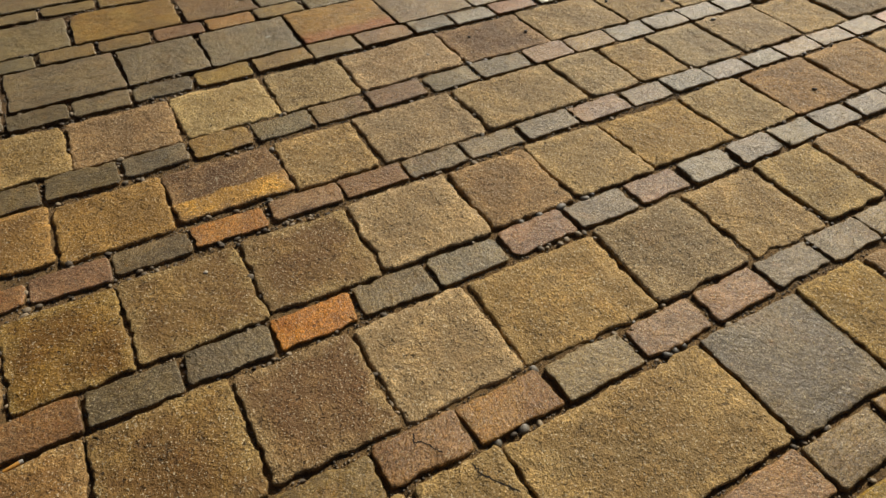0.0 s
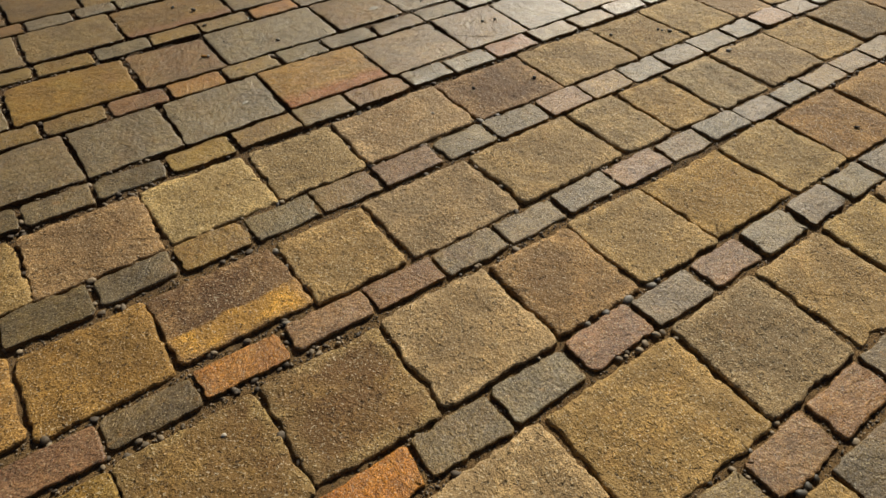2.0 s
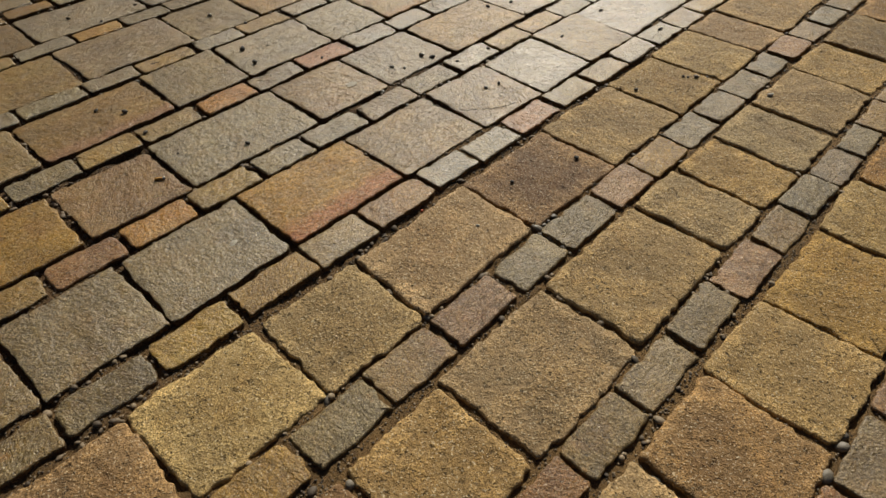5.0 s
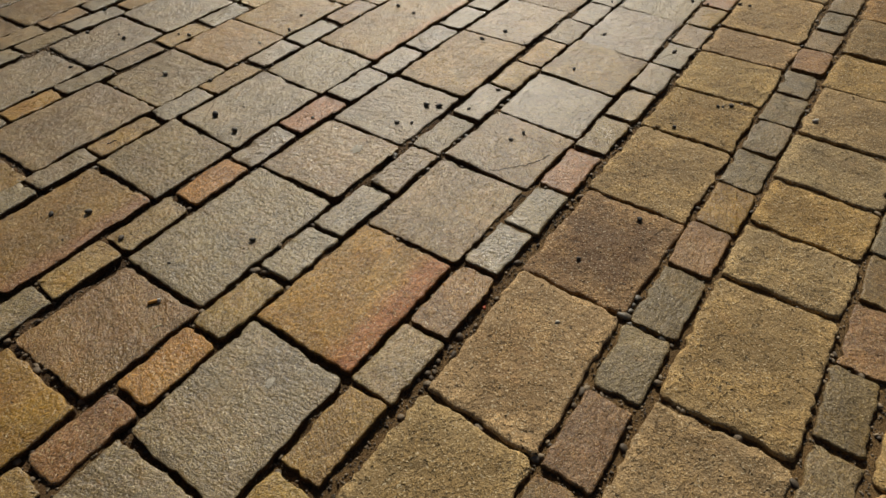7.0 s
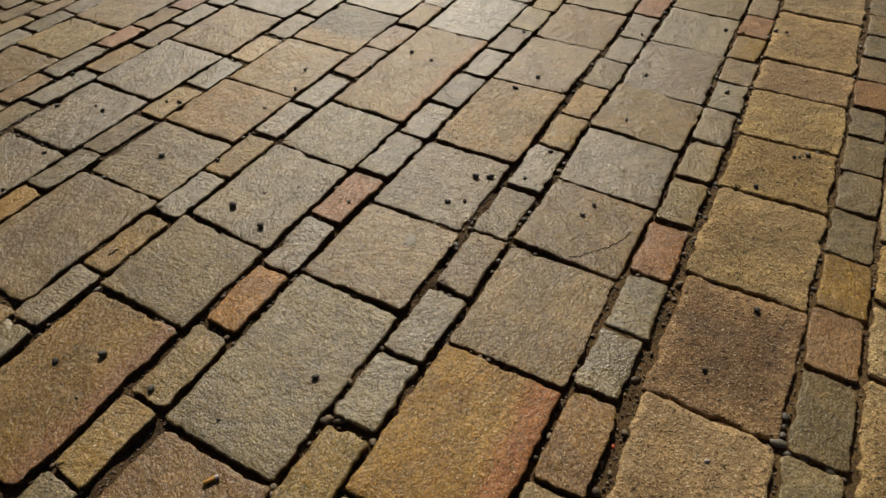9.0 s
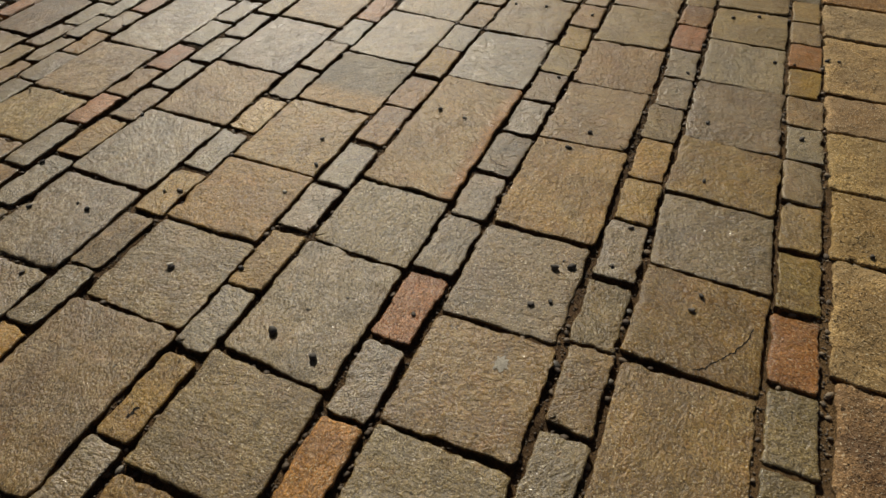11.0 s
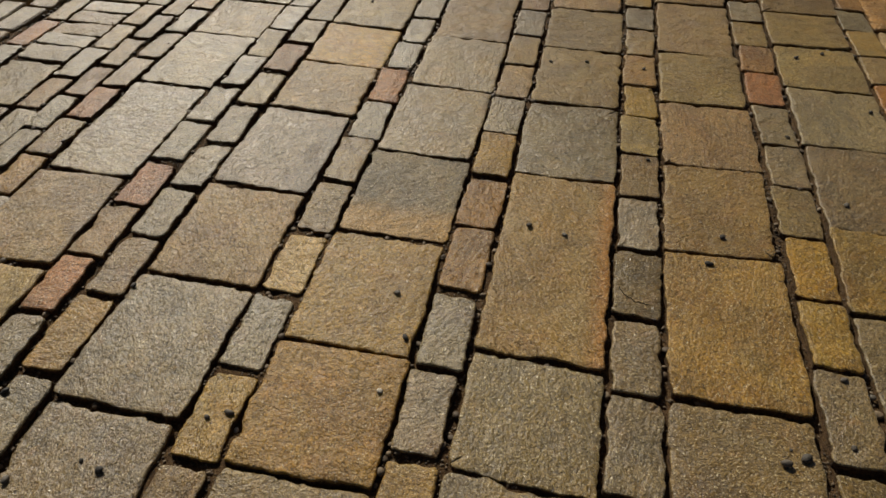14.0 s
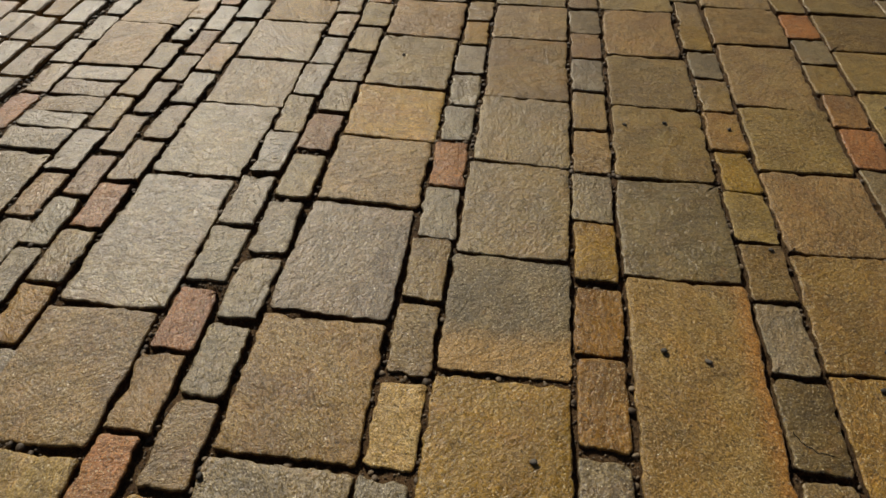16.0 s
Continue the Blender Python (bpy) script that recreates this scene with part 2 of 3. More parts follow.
def pebble_material(name, dark, pale, rough=0.55, dark_north=False):
    g = Graph(name)
    co = g.node("ShaderNodeTexCoord").outputs["Object"]
    isle = g.node("ShaderNodeNewGeometry").outputs["Random Per Island"]
    rnd = g.math("FRACT", g.math("ADD", isle, g.node("ShaderNodeObjectInfo").outputs["Random"]))
    col = g.mix(g.ramp(rnd, 0.1, 1.0), dark, pale)
    if dark_north:  # darker brown towards the north
        north = g.ramp(g.math("ADD", g.node("ShaderNodeSeparateXYZ", {0: co}).outputs[1], g.noise(co, 2.0)), 1.9, 3.1, 0.0, 0.45)
        col = g.mix(north, col, (0.085, 0.047, 0.020))
    col = g.mix(g.ramp(g.noise(co, 350.0, 3.0, 0.7), 0.4, 0.7, 0.0, 0.5), col, shade(dark, 0.7))
    g.put(g.bsdf, "Base Color", col)
    g.put(g.bsdf, "Roughness", rough)
    g.put(g.bsdf, "Normal", g.bump(g.noise(co, 500.0, 2.0), 0.0008))
    return g.mat


def plain_material(name, col, rough, grit=400.0):
    g = Graph(name)
    co = g.node("ShaderNodeTexCoord").outputs["Object"]
    g.put(g.bsdf, "Base Color", g.mix(g.ramp(g.noise(co, grit, 3.0), 0.35, 0.7), shade(col, 0.75), shade(col, 1.15)))
    g.put(g.bsdf, "Roughness", rough)
    g.put(g.bsdf, "Normal", g.bump(g.noise(co, grit, 3.0), 0.0006))
    return g.mat


def far_paving_material():
    """Paving too far off to be laid stone by stone."""
    g = Graph("far_paving")
    co = g.node("ShaderNodeTexCoord").outputs["Object"]
    brick = g.node("ShaderNodeTexBrick", {"Vector": co, "Color1": (0.25, 0.17, 0.08, 1), "Color2": (0.19, 0.13, 0.07, 1), "Mortar": (0.03, 0.022, 0.012, 1), "Scale": 1.0, "Mortar Size": 0.008, "Brick Width": 0.28, "Row Height": 0.18})
    g.put(g.bsdf, "Base Color", g.mix(g.ramp(g.noise(co, 3.0, 5.0), 0.35, 0.7, 0.0, 0.5), brick.outputs["Color"], (0.16, 0.11, 0.06)))
    g.put(g.bsdf, "Roughness", 0.75)
    g.put(g.bsdf, "Normal", g.bump(g.noise(co, 200.0, 3.0), 0.003))
    return g.mat


SOIL = soil_material()
GRAVEL = pebble_material("river_gravel", (0.085, 0.062, 0.038), (0.40, 0.30, 0.18), 0.65, True)
# grey chips, coloured darker for the shade on their near side
CHIP_SHADED = pebble_material("grey_chips_shaded", (0.045, 0.038, 0.030), (0.14, 0.115, 0.085), 0.7)
PALE = plain_material("chalky_white", (0.62, 0.55, 0.44), 0.8)
FILTER = plain_material("cork_paper", (0.62, 0.30, 0.05), 0.7)
ASH = plain_material("scorched_paper", (0.62, 0.58, 0.52), 0.9)


# ---- paving: a bed of soil with stones set in courses along x ----
def mesh_object(name, verts, faces, mat, parent=None, smooth=True):
    me = bpy.data.meshes.new(name)
    me.from_pydata(verts, [], faces)
    if smooth:
        me.polygons.foreach_set("use_smooth", [True] * len(me.polygons))
    me.materials.append(mat)
    ob = new(name, me)
    ob.parent = parent
    return ob


def outline(hx, hy, r, counts):
    """Points round a rectangle with rounded corners, counts[i] steps along each side."""
    r = min(r, 0.9 * hx, 0.9 * hy)
    pts = []
    for i, (sx, sy) in enumerate(((1, 1), (-1, 1), (-1, -1), (1, -1))):
        for k in range(5):
            a = i * math.pi / 2 + k * math.pi / 8
            pts.append((sx * (hx - r) + r * math.cos(a), sy * (hy - r) + r * math.sin(a), math.cos(a), math.sin(a)))
        span = 2 * ((hy if i % 2 else hx) - r)
        dx, dy = ((-1, 0), (0, -1), (1, 0), (0, 1))[i]
        x, y, u, v = pts[-1]
        n = counts[i % 2]
        for k in range(1, n):
            pts.append((x + dx * span * k / n, y + dy * span * k / n, u, v))
    return pts


def stone_mesh(hx, hy, seed, coarse, fine):
    """One worn stone, its top round z = 0: rings step up the side, round the rim, and in towards the crown."""
    rng = random.Random(seed)
    corner = rng.uniform(0.007, 0.018) if coarse else rng.uniform(0.005, 0.014)
    edge = rng.uniform(0.004, 0.008) if coarse else rng.uniform(0.0022, 0.0050)
    step = 0.009 if fine else 0.05
    counts = max(2, int(2 * hx / step)), max(2, int(2 * hy / step))
    off = Vector((rng.uniform(-90, 90), rng.uniform(-90, 90), rng.uniform(-90, 90)))
    wob = 0.0068 if coarse else 0.0052
    skew = rng.uniform(-0.035, 0.035)
    taper = rng.uniform(-0.02, 0.02)
    depth = -0.05
    arcs = 3 if fine else 1
    profile = [(0.0, depth), (0.0, -edge - 0.004)]
    for k in range(arcs + 1):
        a = k / arcs * math.pi / 2
        profile.append((edge * (1 - math.cos(a)), -edge * (1 - math.sin(a))))
    low = min(hx, hy)
    profile += [(edge + (low * 0.8 - edge) * f, 0.0) for f in ((0.1, 0.24, 0.4, 0.58, 0.78, 1.0, 1.19) if fine else (1.0,))]
    crown = rng.uniform(0.0005, 0.003) if coarse else rng.uniform(0.0, 0.0012)
    rim = []
    for x, y, u, v in outline(hx, hy, corner, counts):
        q = Vector((x, y, 0))
        side = (noise.noise(q * 16 + off) + 0.75 * noise.noise(q * 55 + off) + 0.5 * noise.noise(q * 130 + off)) * wob
        chip = max(0.0, noise.noise(q * 26 - off) - 0.29) * (0.013 if fine else 0.0)
        rim.append((side, chip))
    verts, n = [], len(rim)
    for inset, z in profile:
        fade = max(0.0, 1 - inset / (0.6 * low))
        for (x, y, u, v), (side, chip) in zip(outline(hx - inset, hy - inset, max(corner - inset, 0.003), counts), rim):
            d = side * fade - chip * max(0.0, 1 - inset / 0.02)
            px, py = x + u * d, y + v * d
            px, py = px + skew * py, py + taper * px
            pz = z
            if z > depth:
                w = Vector((px, py, 0))
                pz += noise.noise(w * 9 + off) * (0.0024 if coarse else 0.0014) + noise.noise(w * 36 + off) * (0.0016 if coarse else 0.0008)
                pz += crown * (1 - max(abs(px) / hx, abs(py) / hy) ** 2) - chip * 0.5 * max(0.0, 1 - inset / 0.02)
            verts.append((px, py, pz))
    faces = []
    for k in range(len(profile) - 1):
        for i in range(n):
            j = (i + 1) % n
            faces.append((k * n + i, k * n + j, (k + 1) * n + j, (k + 1) * n + i))
    faces.append(tuple((len(profile) - 1) * n + i for i in range(n)))
    return verts, faces


pavement = tagged(new("pavement"), "old square paved with sandstone slabs and narrow setts", "pavement", kind="structure")
LAID = []  # x0, x1, y0, y1 of every stone
OUTER = {}  # far stones, by tone
LABELS = {"M": "purple sandstone slab with a yellow bed", "Y": "grey slab with an orange bed", "R": "ochre slab with a red bed", "O": "long ochre slab with an orange bed", "B": "ochre slab with a rose bed"}
pick = random.Random(5)


def lay(kind, x0, x1, y0, y1, tone, coarse, fine=True):
    LAID.append((x0, x1, y0, y1))
    seed = len(LAID)
    rng = random.Random(seed * 7 + 1)
    cx, cy, hx, hy = (x0 + x1) / 2, (y0 + y1) / 2, (x1 - x0) / 2, (y1 - y0) / 2
    verts, faces = stone_mesh(hx, hy, seed, coarse, fine)
    lean = 0.8 if kind == "slab" and hx < 0.15 else 0.55 if kind == "slab" else 1.7
    m = pose(cx, cy, rng.uniform(0.0, 0.0045), rng.gauss(0, lean * 0.42), rng.gauss(0, lean * 0.34), rng.gauss(0, 0.5))
    if fine:
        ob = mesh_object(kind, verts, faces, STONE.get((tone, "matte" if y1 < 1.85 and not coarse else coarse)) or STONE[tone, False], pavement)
        ob.matrix_world = m
        ob.data.materials.append(SOIL)  # soil on the sides to the rim, also standing in for their shade
        wall = sum(1 for v in verts if v[2] == -0.05) * 2
        for f in ob.data.polygons[:wall]:
            f.material_index = 1
        if tone in LABELS:
            tagged(ob, LABELS[tone])
    else:
        if not (-2.2 < cx < 5.2 and -1.4 < cy < 6.0):
            low = ((-1, -1), (1, -1), (1, 1), (-1, 1))
            verts = [(sx * (hx - i), sy * (hy - i), z) for i, z in ((0, -0.05), (0, -0.004), (0.004, 0)) for sx, sy in low]
            faces = [(k + i, k + (i + 1) % 4, k + 4 + (i + 1) % 4, k + 4 + i) for k in (0, 4) for i in range(4)] + [(8, 9, 10, 11)]
        vs, fs = OUTER.setdefault((tone, coarse), ([], []))
        k = len(vs)
        vs.extend(tuple(m @ Vector(v)) for v in verts)
        fs.extend(tuple(i + k for i in f) for f in faces)


def run(kind, x, end, y0, y1, coarse, tones, near=0.0):
    """Plain stones from x on to end (or back to it); those within near of x are shaped as finely as the rest."""
    first = x
    way = 1 if end > x else -1
    while (end - x) * way > 0:
        size = pick.uniform(0.15, 0.17) if kind == "sett" else pick.uniform(0.22, 0.31)
        a, b = sorted((x + way * 0.014, x + way * (0.014 + size)))
        lay(kind, a, b, y0 + pick.uniform(-0.004, 0.004), y1 + pick.uniform(-0.004, 0.004), pick.choice(tones), coarse, abs(x - first) < near)
        x += way * (0.014 + size)


WEST, EAST = -5.0, 8.5


def course(kind, x, y0, y1, tones, coarse, sizes, gaps, lows, highs):
    """One course from x on: tones, lengths, joints, and how far each stone stands off the course's two lines, in mm."""
    rest = "ttbbk" if coarse else "gggkkeob" if kind == "sett" else "hkkkd"
    run(kind, x, WEST, y0, y1, coarse, rest, 0.45)
    for i, tone in enumerate(tones):
        if i and gaps[i - 1] > 80:
            run(kind, x, x + gaps[i - 1] / 1000 - 0.06, y0, y1, coarse, rest, 1.0)
        x += gaps[i - 1] / 1000 if i else 0.0
        lay(kind, x, x + sizes[i] / 1000, y0 + lows[i] / 1000, y1 + highs[i] / 1000, tone, coarse and tone not in "gG")
        x += sizes[i] / 1000
    run(kind, x, EAST, y0, y1, coarse, rest, 0.45)


# from y 1.9 to 3.9, tones past x = 2.2 are paler: painted sheen
course("sett", 0.626, 0.110, 0.200, "bk", False,
       [210, 182], [8],
       [1, -1], [2, -2])
course("slab", 0.206, 0.215, 0.459, "yyGy", True,
       [168, 468, 276, 207], [7, 7, 13],
       [5, -4, -7, 4], [0, -5, 0, 5])
course("sett", -0.006, 0.473, 0.559, "krbkrrggl", False,
       [172, 165, 182, 184, 179, 174, 168, 163, 156], [8, 8, 13, 13, 15, 18, 8, 8],
       [-16, -3, -4, -5, 0, 3, 9, 5, 9], [-8, -1, -1, -4, 0, 3, 5, 6, 6])
course("slab", -0.529, 0.568, 0.820, "wwwttuttt", True,
       [262, 256, 241, 259, 338, 276, 242, 217, 188], [7, 7, 7, 7, 8, 13, 13, 13],
       [-3, -11, 0, 0, 0, 5, 5, 10, 13], [-3, 0, -6, -2, -1, 9, 6, 11, 11])
course("sett", -0.431, 0.837, 0.925, "rGGqggrgrggggg", False,
       [174, 168, 171, 169, 170, 173, 179, 175, 161, 161, 153, 148, 151, 155], [8, 10, 8, 13, 14, 18, 10, 18, 18, 18, 18, 13, 14],
       [-11, -8, -5, -4, -4, -3, 1, 1, 4, -1, 3, 4, 3, 3], [-12, -16, -9, -6, -5, -5, 2, -2, 2, 5, 3, 3, 2, 2])
course("slab", -0.606, 0.936, 1.180, "wwwwtbtytbb", True,
       [222, 221, 260, 258, 277, 240, 250, 294, 246, 288, 279], [7, 7, 7, 7, 7, 7, 7, 13, 7, 7],
       [-14, -13, -11, -7, -5, 0, 0, 5, 2, 2, 1], [-15, -14, -10, -6, 5, -1, 5, 0, 6, 3, 1])
course("sett", -0.441, 1.200, 1.281, "rrGebrgggrlggglll", False,
       [116, 163, 168, 173, 177, 170, 171, 173, 175, 176, 158, 159, 160, 151, 162, 162, 173], [8, 8, 8, 18, 8, 8, 9, 18, 8, 16, 8, 8, 14, 10, 8, 8],
       [-4, -8, -3, 3, 7, 6, 1, 1, 7, 0, 0, 0, -3, -3, -5, -1, -4], [-15, -11, -8, -3, 2, -2, 3, 4, 8, 5, 3, 5, 0, -6, -2, -2, 2])
course("slab", -0.509, 1.294, 1.536, "bbMtutttutt", True,
       [253, 256, 286, 230, 320, 352, 189, 194, 223, 279, 241], [7, 7, 7, 13, 10, 13, 13, 13, 13, 13],
       [11, -4, 8, -2, 0, 4, 4, 1, -3, -5, -2], [-15, -25, -22, -14, -2, 1, 4, 3, 5, 0, 3])
course("sett", -0.434, 1.550, 1.644, "GGGogkrggboggggrlg", False,
       [167, 173, 166, 164, 170, 167, 176, 167, 186, 161, 167, 162, 160, 163, 143, 153, 145, 152], [14, 12, 13, 8, 8, 13, 18, 11, 11, 8, 11, 8, 8, 17, 18, 18, 18],
       [-15, -14, -4, -2, -6, -2, 2, 1, 0, 3, -1, 0, 0, 0, 8, 2, 1, 4], [-10, -9, -9, -1, -5, -1, -3, 2, 2, 2, 2, 1, -1, 2, 1, 2, 1, -1])
course("slab", -0.537, 1.655, 1.890, "tbpttmtyytytb", True,
       [352, 281, 276, 248, 361, 328, 325, 248, 256, 195, 360, 255, 265], [7, 7, 7, 7, 7, 7, 13, 7, 7, 14, 14, 14],
       [-11, -11, -3, -3, 2, 1, 0, 1, 0, 0, 4, 6, 8], [-15, -14, -3, -5, -4, 5, 10, 12, 18, 24, 30, 36, 40])
course("sett", -0.318, 1.921, 2.009, "GGGyolbggeklggloelug", False,
       [160, 157, 171, 170, 181, 161, 186, 154, 163, 173, 169, 163, 167, 161, 155, 167, 159, 162, 163, 142], [14, 12, 16, 18, 9, 11, 17, 8, 8, 18, 18, 8, 10, 8, 8, 8, 8, 8, 8],
       [-16, -16, -12, -11, -3, -8, -4, 1, -3, 0, -1, 1, 0, 0, 2, 7, 8, 11, 15, 18], [-19, -19, -16, -12, -8, -1, -5, 1, -3, 0, -3, -1, 2, 2, 6, 11, 13, 15, 17, 20])
course("slab", -0.312, 2.020, 2.264, "hhhRlkhlhiul", False,
       [322, 250, 297, 336, 300, 255, 252, 244, 315, 281, 244, 226], [12, 12, 13, 13, 13, 7, 7, 7, 7, 7, 12],
       [-6, -6, -4, 0, 0, -3, -3, -1, 4, 10, 15, 18], [-9, -9, -7, -3, -6, 3, 1, 3, 0, 0, 3, 3])
course("sett", -0.385, 2.277, 2.365, "gkksclggkkgyolggerlgel", False,
       [166, 167, 164, 164, 163, 174, 156, 175, 182, 173, 186, 161, 176, 169, 162, 176, 168, 160, 160, 151, 173, 117], [15, 15, 14, 15, 12, 18, 8, 18, 8, 18, 8, 8, 8, 8, 9, 11, 8, 8, 8, 12, 8],
       [-6, -6, -6, -11, -8, -7, -3, -5, -4, 1, 0, 0, 1, 0, -2, 1, 2, 1, 2, 0, 1, 3], [-11, -11, -11, -14, -7, -8, 0, -3, -6, 0, 1, 0, -1, 3, 0, 2, 11, 10, 14, 11, 13, 12])
course("slab", -0.400, 2.382, 2.617, "honhkhalallal", False,
       [299, 353, 254, 396, 259, 283, 366, 302, 276, 283, 351, 254, 291], [14, 15, 13, 11, 9, 13, 7, 7, 7, 7, 7, 7],
       [-14, -14, -11, -8, -5, 2, -2, 4, -3, 4, 6, 5, 4], [-14, -14, -13, 2, 4, 4, 1, -1, -2, -1, -2, 1, 5])
course("sett", -0.352, 2.630, 2.718, "lllgalcgeggGgkuoolgol", False,
       [172, 178, 170, 172, 160, 173, 171, 169, 180, 181, 166, 177, 171, 160, 166, 157, 165, 168, 158, 163, 171], [14, 14, 14, 8, 11, 18, 9, 15, 18, 8, 14, 11, 8, 8, 8, 8, 8, 8, 8, 8],
       [4, 4, 4, 4, 4, 0, 5, 7, 8, 2, 1, -3, -1, -5, -6, -3, -5, -2, -4, 2, 0], [-2, -2, -2, -2, -2, -2, 0, 4, 5, 4, 4, 3, 0, -2, 0, -5, 0, -5, -4, 3, -7])
course("slab", 0.020, 2.731, 2.968, "lBkhhOhllou", False,
       [299, 370, 245, 321, 232, 533, 322, 310, 276, 311, 302], [13, 13, 13, 7, 11, 7, 7, 7, 7, 7],
       [6, 6, 2, 5, 1, -1, -4, -4, -5, 3, -11], [0, 0, 8, 5, 2, 0, 1, -4, -6, -7, -4])
course("sett", 0.231, 2.979, 3.068, "gggogoggbrogalgrgl", False,
       [136, 189, 163, 182, 169, 176, 157, 174, 182, 170, 170, 164, 175, 176, 181, 156, 167, 186], [8, 8, 9, 18, 8, 18, 15, 18, 9, 18, 15, 11, 8, 14, 9, 8, 8],
       [10, 10, 13, 11, 6, 3, 8, 3, 0, -1, 1, -1, -4, -3, -6, -3, -8, -6], [2, 2, -5, -5, -4, -2, 0, 1, 0, 2, 0, 2, -2, -2, 0, 0, 2, 5])
course("slab", 0.275, 3.078, 3.320, "lkkoyYiilu", False,
       [310, 369, 254, 251, 296, 293, 319, 293, 344, 229], [15, 8, 7, 7, 13, 7, 7, 7, 7],
       [-5, -5, -4, -1, 2, 0, 1, -2, 0, 0], [10, 10, 0, 5, 2, 2, 0, -5, -6, -4])
course("sett", 0.325, 3.331, 3.415, "lgzgkygplkgegggou", False,
       [165, 183, 164, 165, 175, 166, 169, 165, 166, 171, 166, 172, 158, 167, 164, 155, 140], [14, 8, 9, 8, 15, 18, 18, 18, 13, 8, 12, 10, 8, 10, 8, 8],
       [10, 10, 10, 10, 7, 3, 4, 0, 2, 2, -1, -2, -3, -3, -6, -3, -7], [0, 0, 0, 4, 4, 0, 3, 3, 0, 3, -3, -2, -5, -6, -3, -10, -9])
course("slab", 0.600, 3.425, 3.664, "hhhlhuzuo", False,
       [390, 278, 292, 289, 323, 252, 247, 296, 247], [13, 13, 13, 13, 12, 8, 7, 7],
       [4, 4, 2, 3, 3, -2, -4, -4, -9], [-1, -1, 7, 5, 3, 0, 0, -6, -9])
course("sett", 1.122, 3.680, 3.763, "gykgggurlluu", False,
       [197, 170, 159, 158, 160, 166, 168, 164, 151, 154, 151, 157], [18, 18, 10, 18, 18, 18, 18, 18, 16, 18, 18],
       [2, 4, 2, 4, 3, 2, -2, -2, -6, -10, -13, -16], [-3, 4, 4, 3, 0, 2, 1, 0, -3, -6, -8, -6])
course("sett", 1.249, 3.776, 3.860, "gebeggguggu", False,
       [190, 147, 161, 151, 162, 173, 161, 171, 165, 166, 156], [18, 8, 11, 18, 12, 18, 8, 12, 8, 11],
       [8, 12, 5, 3, 0, 1, -1, -2, -7, -8, -10], [0, 4, 7, 1, 1, 0, -7, -10, -9, -16, -17])
course("slab", 1.333, 3.863, 4.088, "ylhiuuo", False,
       [223, 290, 406, 303, 243, 242, 165], [13, 11, 13, 7, 7, 7],
       [11, 13, 7, 0, -4, -8, -12], [9, 12, 6, 0, -5, -8, -12])
course("sett", 1.754, 4.097, 4.176, "okelkgogg", False,
       [145, 157, 155, 158, 155, 152, 162, 151, 130], [8, 8, 14, 17, 16, 18, 12, 18],
       [12, 12, 10, 6, 0, 0, -5, -8, -10], [10, 11, 9, 3, 0, -3, -5, -8, -5])
course("sett", 1.844, 4.190, 4.259, "ggrlklrg", False,
       [156, 155, 152, 156, 155, 140, 146, 165], [8, 16, 18, 18, 18, 15, 13],
       [8, 9, 4, 2, -2, -6, -8, -9], [3, 7, 6, 3, -3, -7, -11, -9])
course("sett", 2.093, 4.269, 4.340, "bglllg", False,
       [152, 162, 156, 150, 144, 149], [18, 8, 8, 10, 18],
       [8, 7, 2, -2, -6, -10], [9, 12, 2, -2, -3, -18])
course("slab", 2.091, 4.353, 4.534, "khhklhyy", False,
       [226, 87, 69, 76, 76, 75, 267, 172], [11, 8, 8, 8, 8, 8, 8],
       [10, 9, 4, -1, 1, -5, -6, -21], [0, 0, 0, 0, -2, -1, 6, 6])
course("sett", 2.586, 4.549, 4.621, "lgg", False,
       [152, 142, 155], [8, 8],
       [-7, 1, 0], [-7, 7, 0])
# plain courses round the middle
for k in range(14):
    y = 0.098 - k * 0.363
    run("slab", WEST, EAST, y - 0.255, y - 0.012, False, "tykkh")
    run("sett", WEST, EAST, y - 0.352, y - 0.268, False, "gggro")
for k in range(44):
    y = 4.650 + k * 0.098
    run("sett", WEST, EAST, y, y + 0.084, False, "gggklro")
for (tone, coarse), (vs, fs) in OUTER.items():
    tagged(mesh_object("outer_paving", vs, fs, STONE[tone, coarse], pavement, False), kind="stuff")


def soil_height(x, y):
    """Joints are filled higher between the coarse slabs in the south."""
    f = min(1.0, max(0.0, (y - 1.5) / 0.6))
    h = -0.0090 - 0.0052 * f
    heap = noise.noise(Vector((x * 4.3, y * 4.3, 7))) + 0.6 * noise.noise(Vector((x * 17, y * 17, 1)))
    h += max(0.0, heap - 0.06) * (0.010 + 0.022 * f)
    return min(-0.0048, h + noise.noise(Vector((x * 14, y * 14, 3))) * 0.0030 + noise.noise(Vector((x * 45, y * 45, 9))) * 0.0032 + noise.noise(Vector((x * 97, y * 97, 4))) * 0.0020)


def bed(name, size, x, y, cells, height, mat=SOIL):
    vs, fs = [], []
    for i in range(cells + 1):
        for j in range(cells + 1):
            px, py = x + size * (i / cells - 0.5), y + size * (j / cells - 0.5)
            vs.append((px, py, height(px, py)))
    for i in range(cells):
        for j in range(cells):
            a = i * (cells + 1) + j
            fs.append((a, a + cells + 1, a + cells + 2, a + 1))
    return mesh_object(name, vs, fs, mat)


for size, y, cells, height in ((4.8, 2.3, 540, soil_height), (13.2, 2.4, 60, lambda x, y: -0.024)):
    soil = bed("soil", size, 1.45, y, cells, height)
    soil.parent = pavement
    tagged(soil, "dark sandy soil in the joints", kind="stuff")
